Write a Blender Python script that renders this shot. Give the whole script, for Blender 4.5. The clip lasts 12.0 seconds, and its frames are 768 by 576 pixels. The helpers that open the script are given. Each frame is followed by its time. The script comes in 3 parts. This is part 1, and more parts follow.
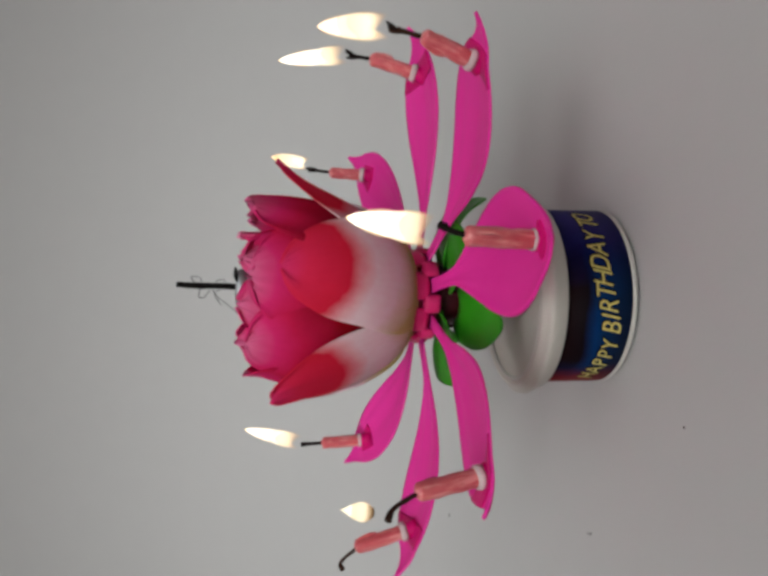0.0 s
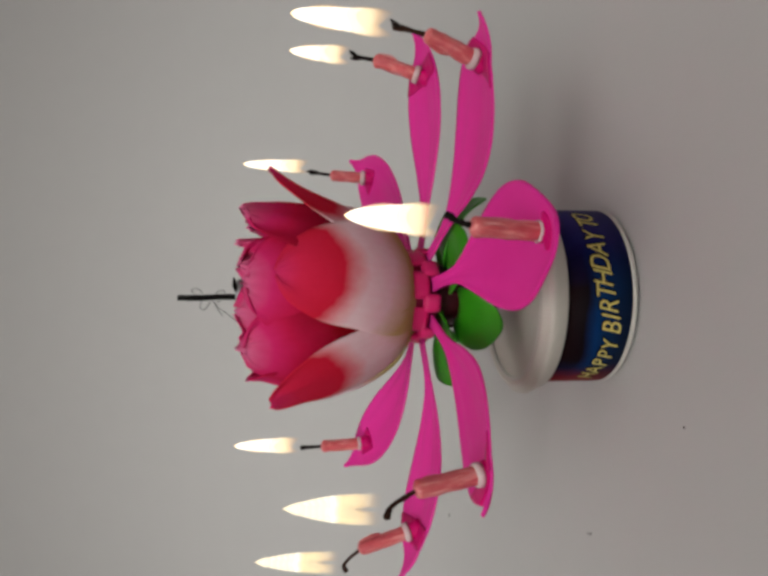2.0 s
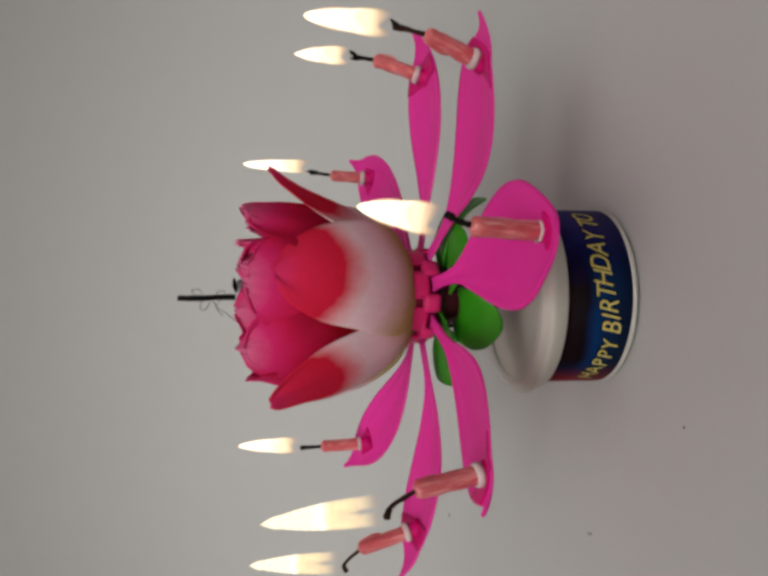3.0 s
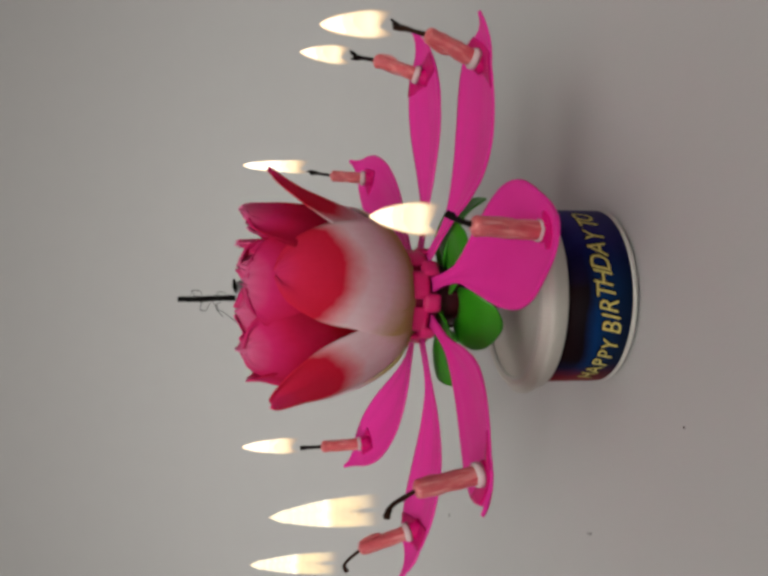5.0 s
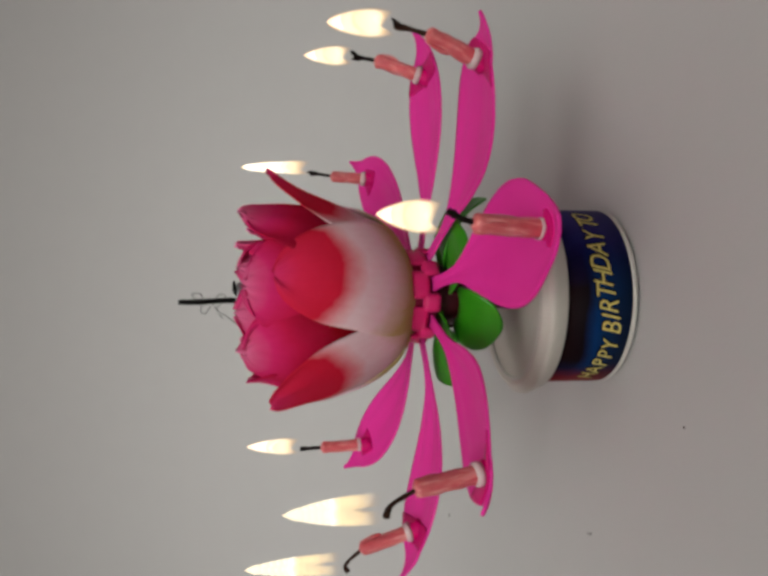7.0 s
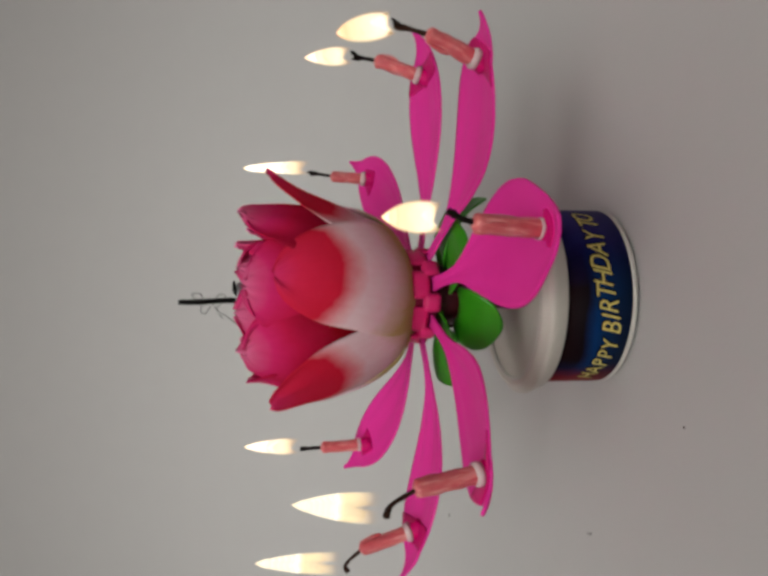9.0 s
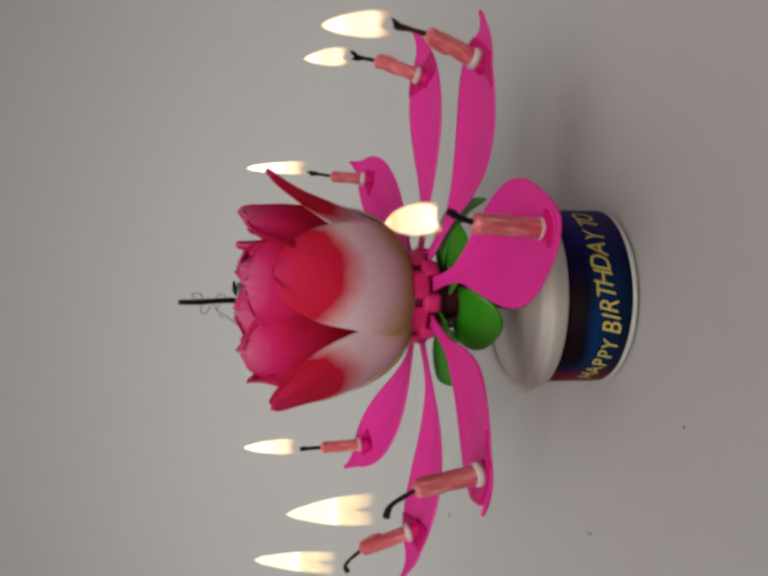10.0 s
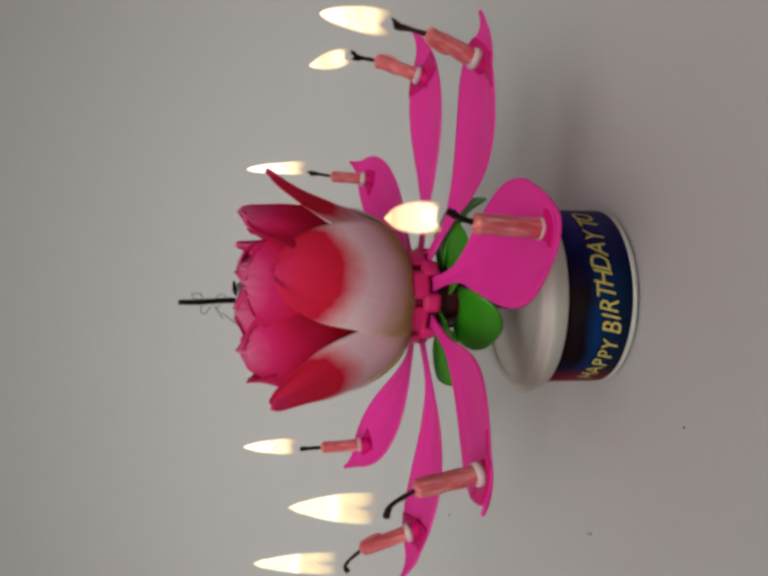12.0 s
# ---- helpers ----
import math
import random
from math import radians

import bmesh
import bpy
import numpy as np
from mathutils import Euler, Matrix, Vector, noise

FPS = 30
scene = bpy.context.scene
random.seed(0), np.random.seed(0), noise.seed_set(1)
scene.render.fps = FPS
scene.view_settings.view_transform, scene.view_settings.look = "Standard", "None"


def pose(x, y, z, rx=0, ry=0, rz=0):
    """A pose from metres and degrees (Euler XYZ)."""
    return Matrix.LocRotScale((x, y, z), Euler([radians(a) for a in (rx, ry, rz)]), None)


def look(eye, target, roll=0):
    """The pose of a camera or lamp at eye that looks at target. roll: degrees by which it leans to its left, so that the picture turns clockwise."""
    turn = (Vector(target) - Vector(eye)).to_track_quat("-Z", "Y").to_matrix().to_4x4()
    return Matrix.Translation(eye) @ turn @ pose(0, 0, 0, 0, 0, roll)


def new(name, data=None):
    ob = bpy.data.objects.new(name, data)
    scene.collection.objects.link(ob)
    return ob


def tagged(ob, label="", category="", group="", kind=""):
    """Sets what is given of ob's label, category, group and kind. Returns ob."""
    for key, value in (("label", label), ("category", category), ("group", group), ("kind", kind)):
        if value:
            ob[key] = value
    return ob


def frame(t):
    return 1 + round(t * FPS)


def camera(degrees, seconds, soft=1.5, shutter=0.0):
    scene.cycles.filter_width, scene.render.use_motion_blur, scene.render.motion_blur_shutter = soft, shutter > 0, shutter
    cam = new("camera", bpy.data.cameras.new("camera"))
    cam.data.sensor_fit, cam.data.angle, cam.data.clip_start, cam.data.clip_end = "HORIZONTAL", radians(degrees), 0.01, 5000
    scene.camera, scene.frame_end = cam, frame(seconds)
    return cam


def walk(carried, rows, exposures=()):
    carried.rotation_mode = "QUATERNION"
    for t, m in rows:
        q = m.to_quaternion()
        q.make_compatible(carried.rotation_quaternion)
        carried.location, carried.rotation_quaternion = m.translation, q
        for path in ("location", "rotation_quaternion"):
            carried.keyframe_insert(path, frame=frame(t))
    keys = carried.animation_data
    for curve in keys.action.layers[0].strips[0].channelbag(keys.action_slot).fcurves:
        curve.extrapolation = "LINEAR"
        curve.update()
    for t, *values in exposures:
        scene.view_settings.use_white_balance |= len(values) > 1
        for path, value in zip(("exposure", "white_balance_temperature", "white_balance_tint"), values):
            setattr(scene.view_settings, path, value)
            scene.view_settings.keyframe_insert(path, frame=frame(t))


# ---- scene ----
cam = camera(60, 12.0, soft=3.5)
EYE = Vector((0.0022, -0.187, 0.0897))
AIM = EYE + Vector((0, math.cos(radians(8)), -math.sin(radians(8))))
# The phone lies on its side: the upright candle shows lying in the picture.
walk(cam, [(0, look(EYE, AIM, -90)), (12, look(EYE, AIM, -90))],
     exposures=[(0, 0.08, 6200, 9), (1.0, 0.06, 6330, 9.5), (2.5, 0, 6500, 10), (12, 0, 6500, 10)])

# ---------------------------------------------------------------- light
world = bpy.data.worlds.new("room_dark")
scene.world = world
world.use_nodes = True
world.node_tree.nodes["Background"].inputs[0].default_value = (0.05, 0.05, 0.05, 1)
world.node_tree.nodes["Background"].inputs[1].default_value = 1.0


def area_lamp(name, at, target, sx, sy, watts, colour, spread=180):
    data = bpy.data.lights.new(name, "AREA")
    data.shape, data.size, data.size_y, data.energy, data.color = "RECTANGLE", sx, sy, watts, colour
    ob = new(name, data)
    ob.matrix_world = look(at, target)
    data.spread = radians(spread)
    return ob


# added overhead fill for soft light; no lamp is known there
area_lamp("overhead_fill_light", (0.0, -0.05, 1.07), (0.0, -0.05, 0), 1.5, 1.4, 1.6, (1.0, 0.90, 0.90))
# added front fill, no window known; its narrow spread dims the corners
area_lamp("front_fill_light", (-0.12, -0.75, 0.56), (0.0, 0.10, 0.03), 1.1, 0.62, 2.35, (0.995, 0.995, 0.945), 60)


# ---------------------------------------------------------------- materials
class Mat:
    """A node material with a few shorthands."""

    def __init__(self, name, rough=0.5, metal=0.0):
        self.m = bpy.data.materials.new(name)
        self.m.use_nodes = True
        self.t = self.m.node_tree
        self.b = self.t.nodes["Principled BSDF"]
        self.b.inputs["Roughness"].default_value = rough
        self.b.inputs["Metallic"].default_value = metal
        self.out = self.t.nodes["Material Output"]

    def node(self, kind, **vals):
        n = self.t.nodes.new(kind)
        for k, v in vals.items():
            n.inputs[k].default_value = v
        return n

    def link(self, a, b):
        self.t.links.new(a, b)

    def noise(self, scale, detail=3.0, coord="Object"):
        tc = self.t.nodes.new("ShaderNodeTexCoord")
        n = self.node("ShaderNodeTexNoise", Scale=scale, Detail=detail)
        self.link(tc.outputs[coord], n.inputs["Vector"])
        return n.outputs["Fac"]

    def ramp(self, fac, stops):
        r = self.t.nodes.new("ShaderNodeValToRGB")
        el = r.color_ramp.elements
        while len(el) < len(stops):
            el.new(0.5)
        for e, (pos, col) in zip(el, stops):
            e.position, e.color = pos, (*col, 1)
        self.link(fac, r.inputs[0])
        return r.outputs[0]

    def math(self, op, a, b):
        n = self.t.nodes.new("ShaderNodeMath")
        n.operation = op
        for i, v in enumerate((a, b)):
            if isinstance(v, (int, float)):
                n.inputs[i].default_value = v
            else:
                self.link(v, n.inputs[i])
        return n.outputs[0]

    def mix(self, fac, a, b, blend="MIX"):
        n = self.t.nodes.new("ShaderNodeMix")
        n.data_type, n.blend_type = "RGBA", blend
        for i, v in ((0, fac), (6, a), (7, b)):
            if isinstance(v, tuple):
                n.inputs[i].default_value = (*v, 1)
            elif isinstance(v, (int, float)):
                n.inputs[i].default_value = v
            else:
                self.link(v, n.inputs[i])
        return n.outputs[2]

    def colour(self, sock):
        self.link(sock, self.b.inputs["Base Color"])
        return self

    def bump(self, height, strength, dist):
        n = self.node("ShaderNodeBump", Strength=strength, Distance=dist)
        self.link(height, n.inputs["Height"])
        self.link(n.outputs[0], self.b.inputs["Normal"])
        return self

    def translucent(self, sock, amount):
        """Let part of the light through a thin sheet."""
        tr = self.t.nodes.new("ShaderNodeBsdfTranslucent")
        if isinstance(sock, tuple):
            tr.inputs[0].default_value = (*sock, 1)
        else:
            self.link(sock, tr.inputs[0])
        mx = self.node("ShaderNodeMixShader", Fac=amount)
        self.link(self.b.outputs[0], mx.inputs[1])
        self.link(tr.outputs[0], mx.inputs[2])
        self.link(mx.outputs[0], self.out.inputs[0])
        return self


def mottled(name, a, b, rough, scale, bump=0.0, bscale=None, metal=0.0, thin=0.0, gloss=0.5):
    m = Mat(name, rough, metal)
    m.b.inputs["Specular IOR Level"].default_value = gloss
    c = m.mix(m.noise(scale), a, b)
    m.colour(c)
    if bump:
        m.bump(m.noise(bscale or scale * 8, 5), 0.5, bump)
    if thin:
        m.translucent(c, thin)
    return m.m


def paper_material():
    m = Mat("white_paper", 0.75)
    big = m.mix(m.noise(3.5, 2), (0.50, 0.497, 0.485), (0.53, 0.515, 0.505))
    m.colour(m.mix(m.noise(60, 4), big, (0.50, 0.49, 0.485)))
    m.bump(m.noise(700, 4), 0.25, 0.0002)
    return m.m


def silk_material(name, tip, mid_, low, edge, base, start, end):
    """Dyed silk petal: white foot, dye that bleeds in towards the tip. UV: x across, y from foot to tip."""
    m = Mat(name, 0.8)
    m.b.inputs["Specular IOR Level"].default_value = 0.06
    uv = m.t.nodes.new("ShaderNodeUVMap")
    sep = m.t.nodes.new("ShaderNodeSeparateXYZ")
    m.link(uv.outputs[0], sep.inputs[0])
    along = sep.outputs[1]
    wob = m.math("MULTIPLY", m.math("SUBTRACT", m.noise(160, 4), 0.5), 0.10)
    mid = m.math("ABSOLUTE", m.math("SUBTRACT", sep.outputs[0], 0.5), 0)
    al = m.math("ADD", m.math("ADD", along, wob), m.math("MULTIPLY", m.math("MULTIPLY", mid, mid), -0.72))
    c = m.ramp(al, [(0.0, base), (0.10, base), (0.27, low), (start, low), (end, mid_), (0.80, tip), (1.0, edge)])
    veins = m.t.nodes.new("ShaderNodeTexWave")
    veins.inputs["Scale"].default_value = 4.0
    veins.inputs["Distortion"].default_value = 9.0
    veins.inputs["Detail"].default_value = 4.0
    m.link(uv.outputs[0], veins.inputs["Vector"])
    c = m.mix(m.math("MULTIPLY", veins.outputs["Fac"], 0.03), c, (0.45, 0.02, 0.06))
    c = m.mix(m.math("MULTIPLY", m.noise(420, 3), 0.22), c, (0.85, 0.30, 0.40), "MULTIPLY")
    m.colour(c)
    m.bump(m.noise(900, 3), 0.35, 0.0002)
    m.translucent(c, 0.36)
    return m.m


def label_material():
    """Printed band: night blue with a dark upper edge, red and violet ends. UV: x round the tub, y upwards."""
    m = Mat("printed_label", 0.5)
    m.b.inputs["Specular IOR Level"].default_value = 0.04
    uv = m.t.nodes.new("ShaderNodeUVMap")
    sep = m.t.nodes.new("ShaderNodeSeparateXYZ")
    m.link(uv.outputs[0], sep.inputs[0])
    n = m.math("MULTIPLY", m.math("SUBTRACT", m.noise(90, 3), 0.5), 0.25)
    x = m.math("ADD", sep.outputs[0], m.math("MULTIPLY", n, 0.3))
    y = m.math("ADD", sep.outputs[1], n)
    round_ = m.ramp(x, [(0.0, (0.02, 0.02, 0.10)), (0.27, (0.22, 0.016, 0.018)), (0.325, (0.15, 0.008, 0.016)), (0.365, (0.005, 0.014, 0.06)),
                        (0.46, (0.003, 0.020, 0.085)), (0.56, (0.006, 0.008, 0.075)), (0.66, (0.030, 0.024, 0.13)), (1.0, (0.02, 0.02, 0.10))])
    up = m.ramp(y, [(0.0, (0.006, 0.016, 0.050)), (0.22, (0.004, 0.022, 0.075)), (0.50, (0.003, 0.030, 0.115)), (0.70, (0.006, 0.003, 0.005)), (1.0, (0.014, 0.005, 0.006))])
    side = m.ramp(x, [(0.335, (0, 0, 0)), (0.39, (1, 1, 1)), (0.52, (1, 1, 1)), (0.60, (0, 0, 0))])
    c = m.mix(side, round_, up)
    m.colour(c)
    m.bump(m.noise(300, 2), 0.1, 0.0002)
    return m.m


def wax_material():
    m = Mat("pink_wax", 0.42)
    tc = m.t.nodes.new("ShaderNodeTexCoord")
    long = m.node("ShaderNodeMapping", Scale=(1.0, 1.0, 0.16))
    m.link(tc.outputs["Object"], long.inputs["Vector"])
    streak = m.node("ShaderNodeTexNoise", Scale=900.0, Detail=4.0)
    m.link(long.outputs[0], streak.inputs["Vector"])
    c = m.mix(m.ramp(m.noise(260, 5), [(0.35, (0, 0, 0)), (0.65, (1, 1, 1))]), (0.54, 0.075, 0.095), (0.64, 0.14, 0.15))
    c = m.mix(m.ramp(streak.outputs["Fac"], [(0.50, (0, 0, 0)), (0.66, (0.75, 0.75, 0.75))]), c, (0.80, 0.34, 0.32))
    m.colour(c)
    m.b.inputs["Subsurface Weight"].default_value = 0.35
    m.b.inputs["Subsurface Radius"].default_value = (0.004, 0.0015, 0.001)
    m.b.inputs["Subsurface Scale"].default_value = 0.5
    m.bump(m.noise(500, 4), 0.6, 0.0004)
    return m.m


def flame_material(name, low, high, strength, alpha, full=0.4):
    """Glowing gas, clear at the foot. Generated z runs from foot to tip."""
    m = Mat(name)
    tc = m.t.nodes.new("ShaderNodeTexCoord")
    sep = m.t.nodes.new("ShaderNodeSeparateXYZ")
    m.link(tc.outputs["Generated"], sep.inputs[0])
    col = m.ramp(sep.outputs[2], [(0.0, low), (0.42, high), (0.8, high), (1.0, low)])
    fac = m.ramp(sep.outputs[2], [(0.0, (0, 0, 0)), (0.3 * full, (0.12 * alpha,) * 3), (full, (alpha,) * 3), (1.0, (alpha,) * 3)])
    em = m.node("ShaderNodeEmission", Strength=strength)
    m.link(col, em.inputs[0])
    tr = m.t.nodes.new("ShaderNodeBsdfTransparent")
    mx = m.t.nodes.new("ShaderNodeMixShader")
    m.link(fac, mx.inputs[0])
    m.link(tr.outputs[0], mx.inputs[1])
    m.link(em.outputs[0], mx.inputs[2])
    m.link(mx.outputs[0], m.out.inputs[0])
    return m.m


PAPER = paper_material()
WALLPAINT = mottled("wall_paint", (0.72, 0.70, 0.665), (0.78, 0.76, 0.725), 0.8, 2.0, 0.001, 60)
PINK = mottled("pink_plastic", (0.87, 0.030, 0.37), (0.93, 0.050, 0.44), 0.5, 70, 0.00015, 260, thin=0.25, gloss=0.22)
PINK_DEEP = mottled("deep_pink_plastic", (0.54, 0.001, 0.13), (0.62, 0.003, 0.17), 0.5, 150, 0.0001, 500, gloss=0.15)
HUB = mottled("hub_plastic", (0.60, 0.010, 0.12), (0.72, 0.022, 0.18), 0.4, 160, 0.0001, 500, gloss=0.3)
# darker copy of HUB: shade in the lug gaps, put into the colour
HUB_SHADE = mottled("shaded_hub_plastic", (0.20, 0.003, 0.03), (0.28, 0.006, 0.05), 0.45, 160, gloss=0.2)
DARK_RED = mottled("dark_red_plastic", (0.035, 0.001, 0.005), (0.07, 0.004, 0.012), 0.5, 250, gloss=0.2)
GREEN = mottled("green_plastic", (0.022, 0.22, 0.006), (0.05, 0.34, 0.012), 0.34, 120, 0.0002, 350, thin=0.15)
TUB = mottled("white_plastic", (0.52, 0.505, 0.465), (0.59, 0.57, 0.53), 0.38, 90, 0.0001, 400)
CLOUDY = mottled("cloudy_lid_plastic", (0.57, 0.545, 0.48), (0.64, 0.61, 0.55), 0.42, 70, 0.0001, 300, thin=0.12, gloss=0.35)
COLLAR = mottled("white_collar_plastic", (0.52, 0.42, 0.42), (0.64, 0.54, 0.52), 0.45, 300)
YELLOW = mottled("yellow_print", (0.58, 0.49, 0.11), (0.68, 0.58, 0.18), 0.4, 200)
SOOT = mottled("charred_wick", (0.004, 0.003, 0.003), (0.016, 0.010, 0.009), 0.95, 900, 0.0002, 3000, gloss=0.1)
WICK_BROWN = mottled("scorched_wick", (0.016, 0.007, 0.005), (0.06, 0.028, 0.018), 0.95, 900, 0.0002, 3000, gloss=0.1)
STEEL = mottled("grey_foil", (0.30, 0.31, 0.33), (0.42, 0.43, 0.45), 0.45, 300, 0.0003, 900, metal=0.6)
BLACK = mottled("black_metal", (0.004, 0.004, 0.004), (0.011, 0.010, 0.009), 0.9, 600, 0.0003, 2500, gloss=0.08)
CRUMB = mottled("dark_crumb", (0.05, 0.04, 0.037), (0.10, 0.075, 0.07), 0.9, 2000)
WAX = wax_material()
LABEL = label_material()
SILK_OUT = silk_material("red_white_silk", (0.80, 0.028, 0.10), (0.74, 0.019, 0.058), (0.88, 0.73, 0.75), (0.80, 0.045, 0.20), (0.60, 0.54, 0.22), 0.41, 0.55)
SILK_IN = silk_material("pink_silk", (0.82, 0.035, 0.22), (0.72, 0.016, 0.10), (0.36, 0.004, 0.014), (0.88, 0.22, 0.44), (0.34, 0.02, 0.04), 0.46, 0.68)
FLAME = flame_material("flame_core", (1.0, 0.66, 0.33), (1.0, 0.92, 0.74), 1.6, 0.86, 0.50)
FLAME_RIM = flame_material("flame_rim", (1.0, 0.48, 0.18), (1.0, 0.70, 0.38), 1.35, 0.32, 0.5)
FLAME_SOFT = flame_material("flame_veil", (1.0, 0.52, 0.22), (1.0, 0.80, 0.48), 1.25, 0.80, 0.80)


FLAME_MID = flame_material("flame_heart", (1.0, 0.74, 0.42), (1.0, 0.94, 0.80), 2.2, 0.96, 0.30)
FLAME_EDGE = flame_material("flame_edge", (1.0, 0.84, 0.56), (1.0, 0.89, 0.65), 1.4, 1.0, 0.55)
FLAME_HAZE = flame_material("flame_haze", (1.0, 0.55, 0.26), (1.0, 0.80, 0.52), 1.1, 0.42, 0.7)


# ---------------------------------------------------------------- mesh helpers
def thing(name, label, category, group="", kind="", at=None):
    ob = new(name)
    ob.empty_display_size = 0.01
    ob.matrix_world = at or Matrix()
    return tagged(ob, label, category, group, kind)


def finish(name, bm, materials, smooth=True):
    me = bpy.data.meshes.new(name)
    bmesh.ops.recalc_face_normals(bm, faces=bm.faces[:])
    bm.to_mesh(me)
    bm.free()
    for mat in materials if isinstance(materials, (list, tuple)) else [materials]:
        me.materials.append(mat)
    if smooth:
        me.shade_smooth()
    return me


def part(name, bm, material, parent, label="", smooth=True):
    ob = new(name, finish(name, bm, material, smooth))
    ob.parent = parent
    return tagged(ob, label)


def lathe(profile, n=72, wobble=0.0, seed=0.0, closed=False):
    """Turn (radius, height) pairs round z."""
    bm = bmesh.new()
    rings = []
    for r, z in profile:
        ring = []
        for i in range(n):
            a = 2 * math.pi * i / n
            rr = r
            if wobble:
                rr *= 1 + wobble * noise.noise(Vector((math.cos(a) * 2 + seed, math.sin(a) * 2, z * 400)))
            ring.append(bm.verts.new((rr * math.cos(a), rr * math.sin(a), z)))
        rings.append(ring)
    pairs = list(zip(rings, rings[1:]))
    if closed:
        pairs.append((rings[-1], rings[0]))
    for lo, hi in pairs:
        for i in range(n):
            bm.faces.new((lo[i], lo[(i + 1) % n], hi[(i + 1) % n], hi[i]))
    if not closed:
        if profile[0][0] > 0:
            bm.faces.new(rings[0])
        if profile[-1][0] > 0:
            bm.faces.new(rings[-1])
    return bm


def tube(points, radii, n=10, rough=0.0):
    """A round cord along points."""
    bm = bmesh.new()
    pts = [Vector(p) for p in points]
    rings = []
    for i, p in enumerate(pts):
        d = (pts[min(i + 1, len(pts) - 1)] - pts[max(i - 1, 0)]).normalized()
        u = d.orthogonal().normalized() if i == 0 else (rings_u - d * rings_u.dot(d)).normalized()
        rings_u = u
        v = d.cross(u)
        r = radii[i] if isinstance(radii, (list, tuple)) else radii
        ring = []
        for k in range(n):
            a = 2 * math.pi * k / n
            rr = r * (1 + rough * noise.noise(p * 1500 + Vector((math.cos(a), math.sin(a), 0))))
            ring.append(bm.verts.new(p + (u * math.cos(a) + v * math.sin(a)) * rr))
        rings.append(ring)
    for lo, hi in zip(rings, rings[1:]):
        for k in range(n):
            bm.faces.new((lo[k], lo[(k + 1) % n], hi[(k + 1) % n], hi[k]))
    bm.faces.new(rings[0]), bm.faces.new(rings[-1])
    return bm


def smooth_line(points, steps=6):
    """Catmull-Rom through points."""
    pts = [Vector(p) for p in points]
    pts = [2 * pts[0] - pts[1]] + pts + [2 * pts[-1] - pts[-2]]
    out = []
    for a, b, c, d in zip(pts, pts[1:], pts[2:], pts[3:]):
        for k in range(steps):
            t = k / steps
            out.append(0.5 * (2 * b + (c - a) * t + (2 * a - 5 * b + 4 * c - d) * t * t + (3 * b - a - 3 * c + d) * t ** 3))
    return out + [pts[-2]]


def sheet(fn, nu, nv, thick):
    """A thin shell: fn(t, s), t from foot to tip in 0..1, s across in -1..1. UV: x across, y along."""
    bm = bmesh.new()
    uv = bm.loops.layers.uv.new("UVMap")
    grid = np.array([[fn(i / nu, 2 * j / nv - 1) for j in range(nv + 1)] for i in range(nu + 1)], float)
    du = np.gradient(grid, axis=0)
    dv = np.gradient(grid, axis=1)
    nrm = np.cross(du, dv)
    nrm /= np.maximum(np.linalg.norm(nrm, axis=2, keepdims=True), 1e-12)
    sides = []
    for sign in (0.5, -0.5):
        sides.append([[bm.verts.new(grid[i, j] + nrm[i, j] * sign * thick) for j in range(nv + 1)] for i in range(nu + 1)])
    coord = {}
    for side in sides:
        for i in range(nu + 1):
            for j in range(nv + 1):
                coord[side[i][j]] = (j / nv, i / nu)
    faces = []
    top, low = sides
    for i in range(nu):
        for j in range(nv):
            faces.append(bm.faces.new((top[i][j], top[i][j + 1], top[i + 1][j + 1], top[i + 1][j])))
            faces.append(bm.faces.new((low[i][j], low[i + 1][j], low[i + 1][j + 1], low[i][j + 1])))
    for i in range(nu):
        for j in (0, nv):
            faces.append(bm.faces.new((top[i][j], top[i + 1][j], low[i + 1][j], low[i][j])))
    for j in range(nv):
        for i in (0, nu):
            faces.append(bm.faces.new((top[i][j], top[i][j + 1], low[i][j + 1], low[i][j])))
    for f in faces:
        for lp in f.loops:
            lp[uv].uv = coord[lp.vert]
    return bm


def curve(stops, t):
    """Smooth value at t from (t, value) stops."""
    xs = [a for a, _ in stops]
    ys = [b for _, b in stops]
    i = max(0, min(len(xs) - 2, sum(x <= t for x in xs) - 1))
    k = (t - xs[i]) / (xs[i + 1] - xs[i])
    m = [(ys[min(j + 1, len(ys) - 1)] - ys[max(j - 1, 0)]) / (xs[min(j + 1, len(xs) - 1)] - xs[max(j - 1, 0)]) for j in (i, i + 1)]
    h = xs[i + 1] - xs[i]
    return (2 * k ** 3 - 3 * k * k + 1) * ys[i] + (k ** 3 - 2 * k * k + k) * h * m[0] + (3 * k * k - 2 * k ** 3) * ys[i + 1] + (k ** 3 - k * k) * h * m[1]


def polar(degrees, r, z):
    """Azimuth 0 looks towards the camera's side, 90 to its right."""
    a = radians(degrees)
    return Vector((r * math.sin(a), -r * math.cos(a), z))


# ---------------------------------------------------------------- setting
GROUND = -0.0013  # the paper lies a little under the tub's white rim, which stands on a narrower foot


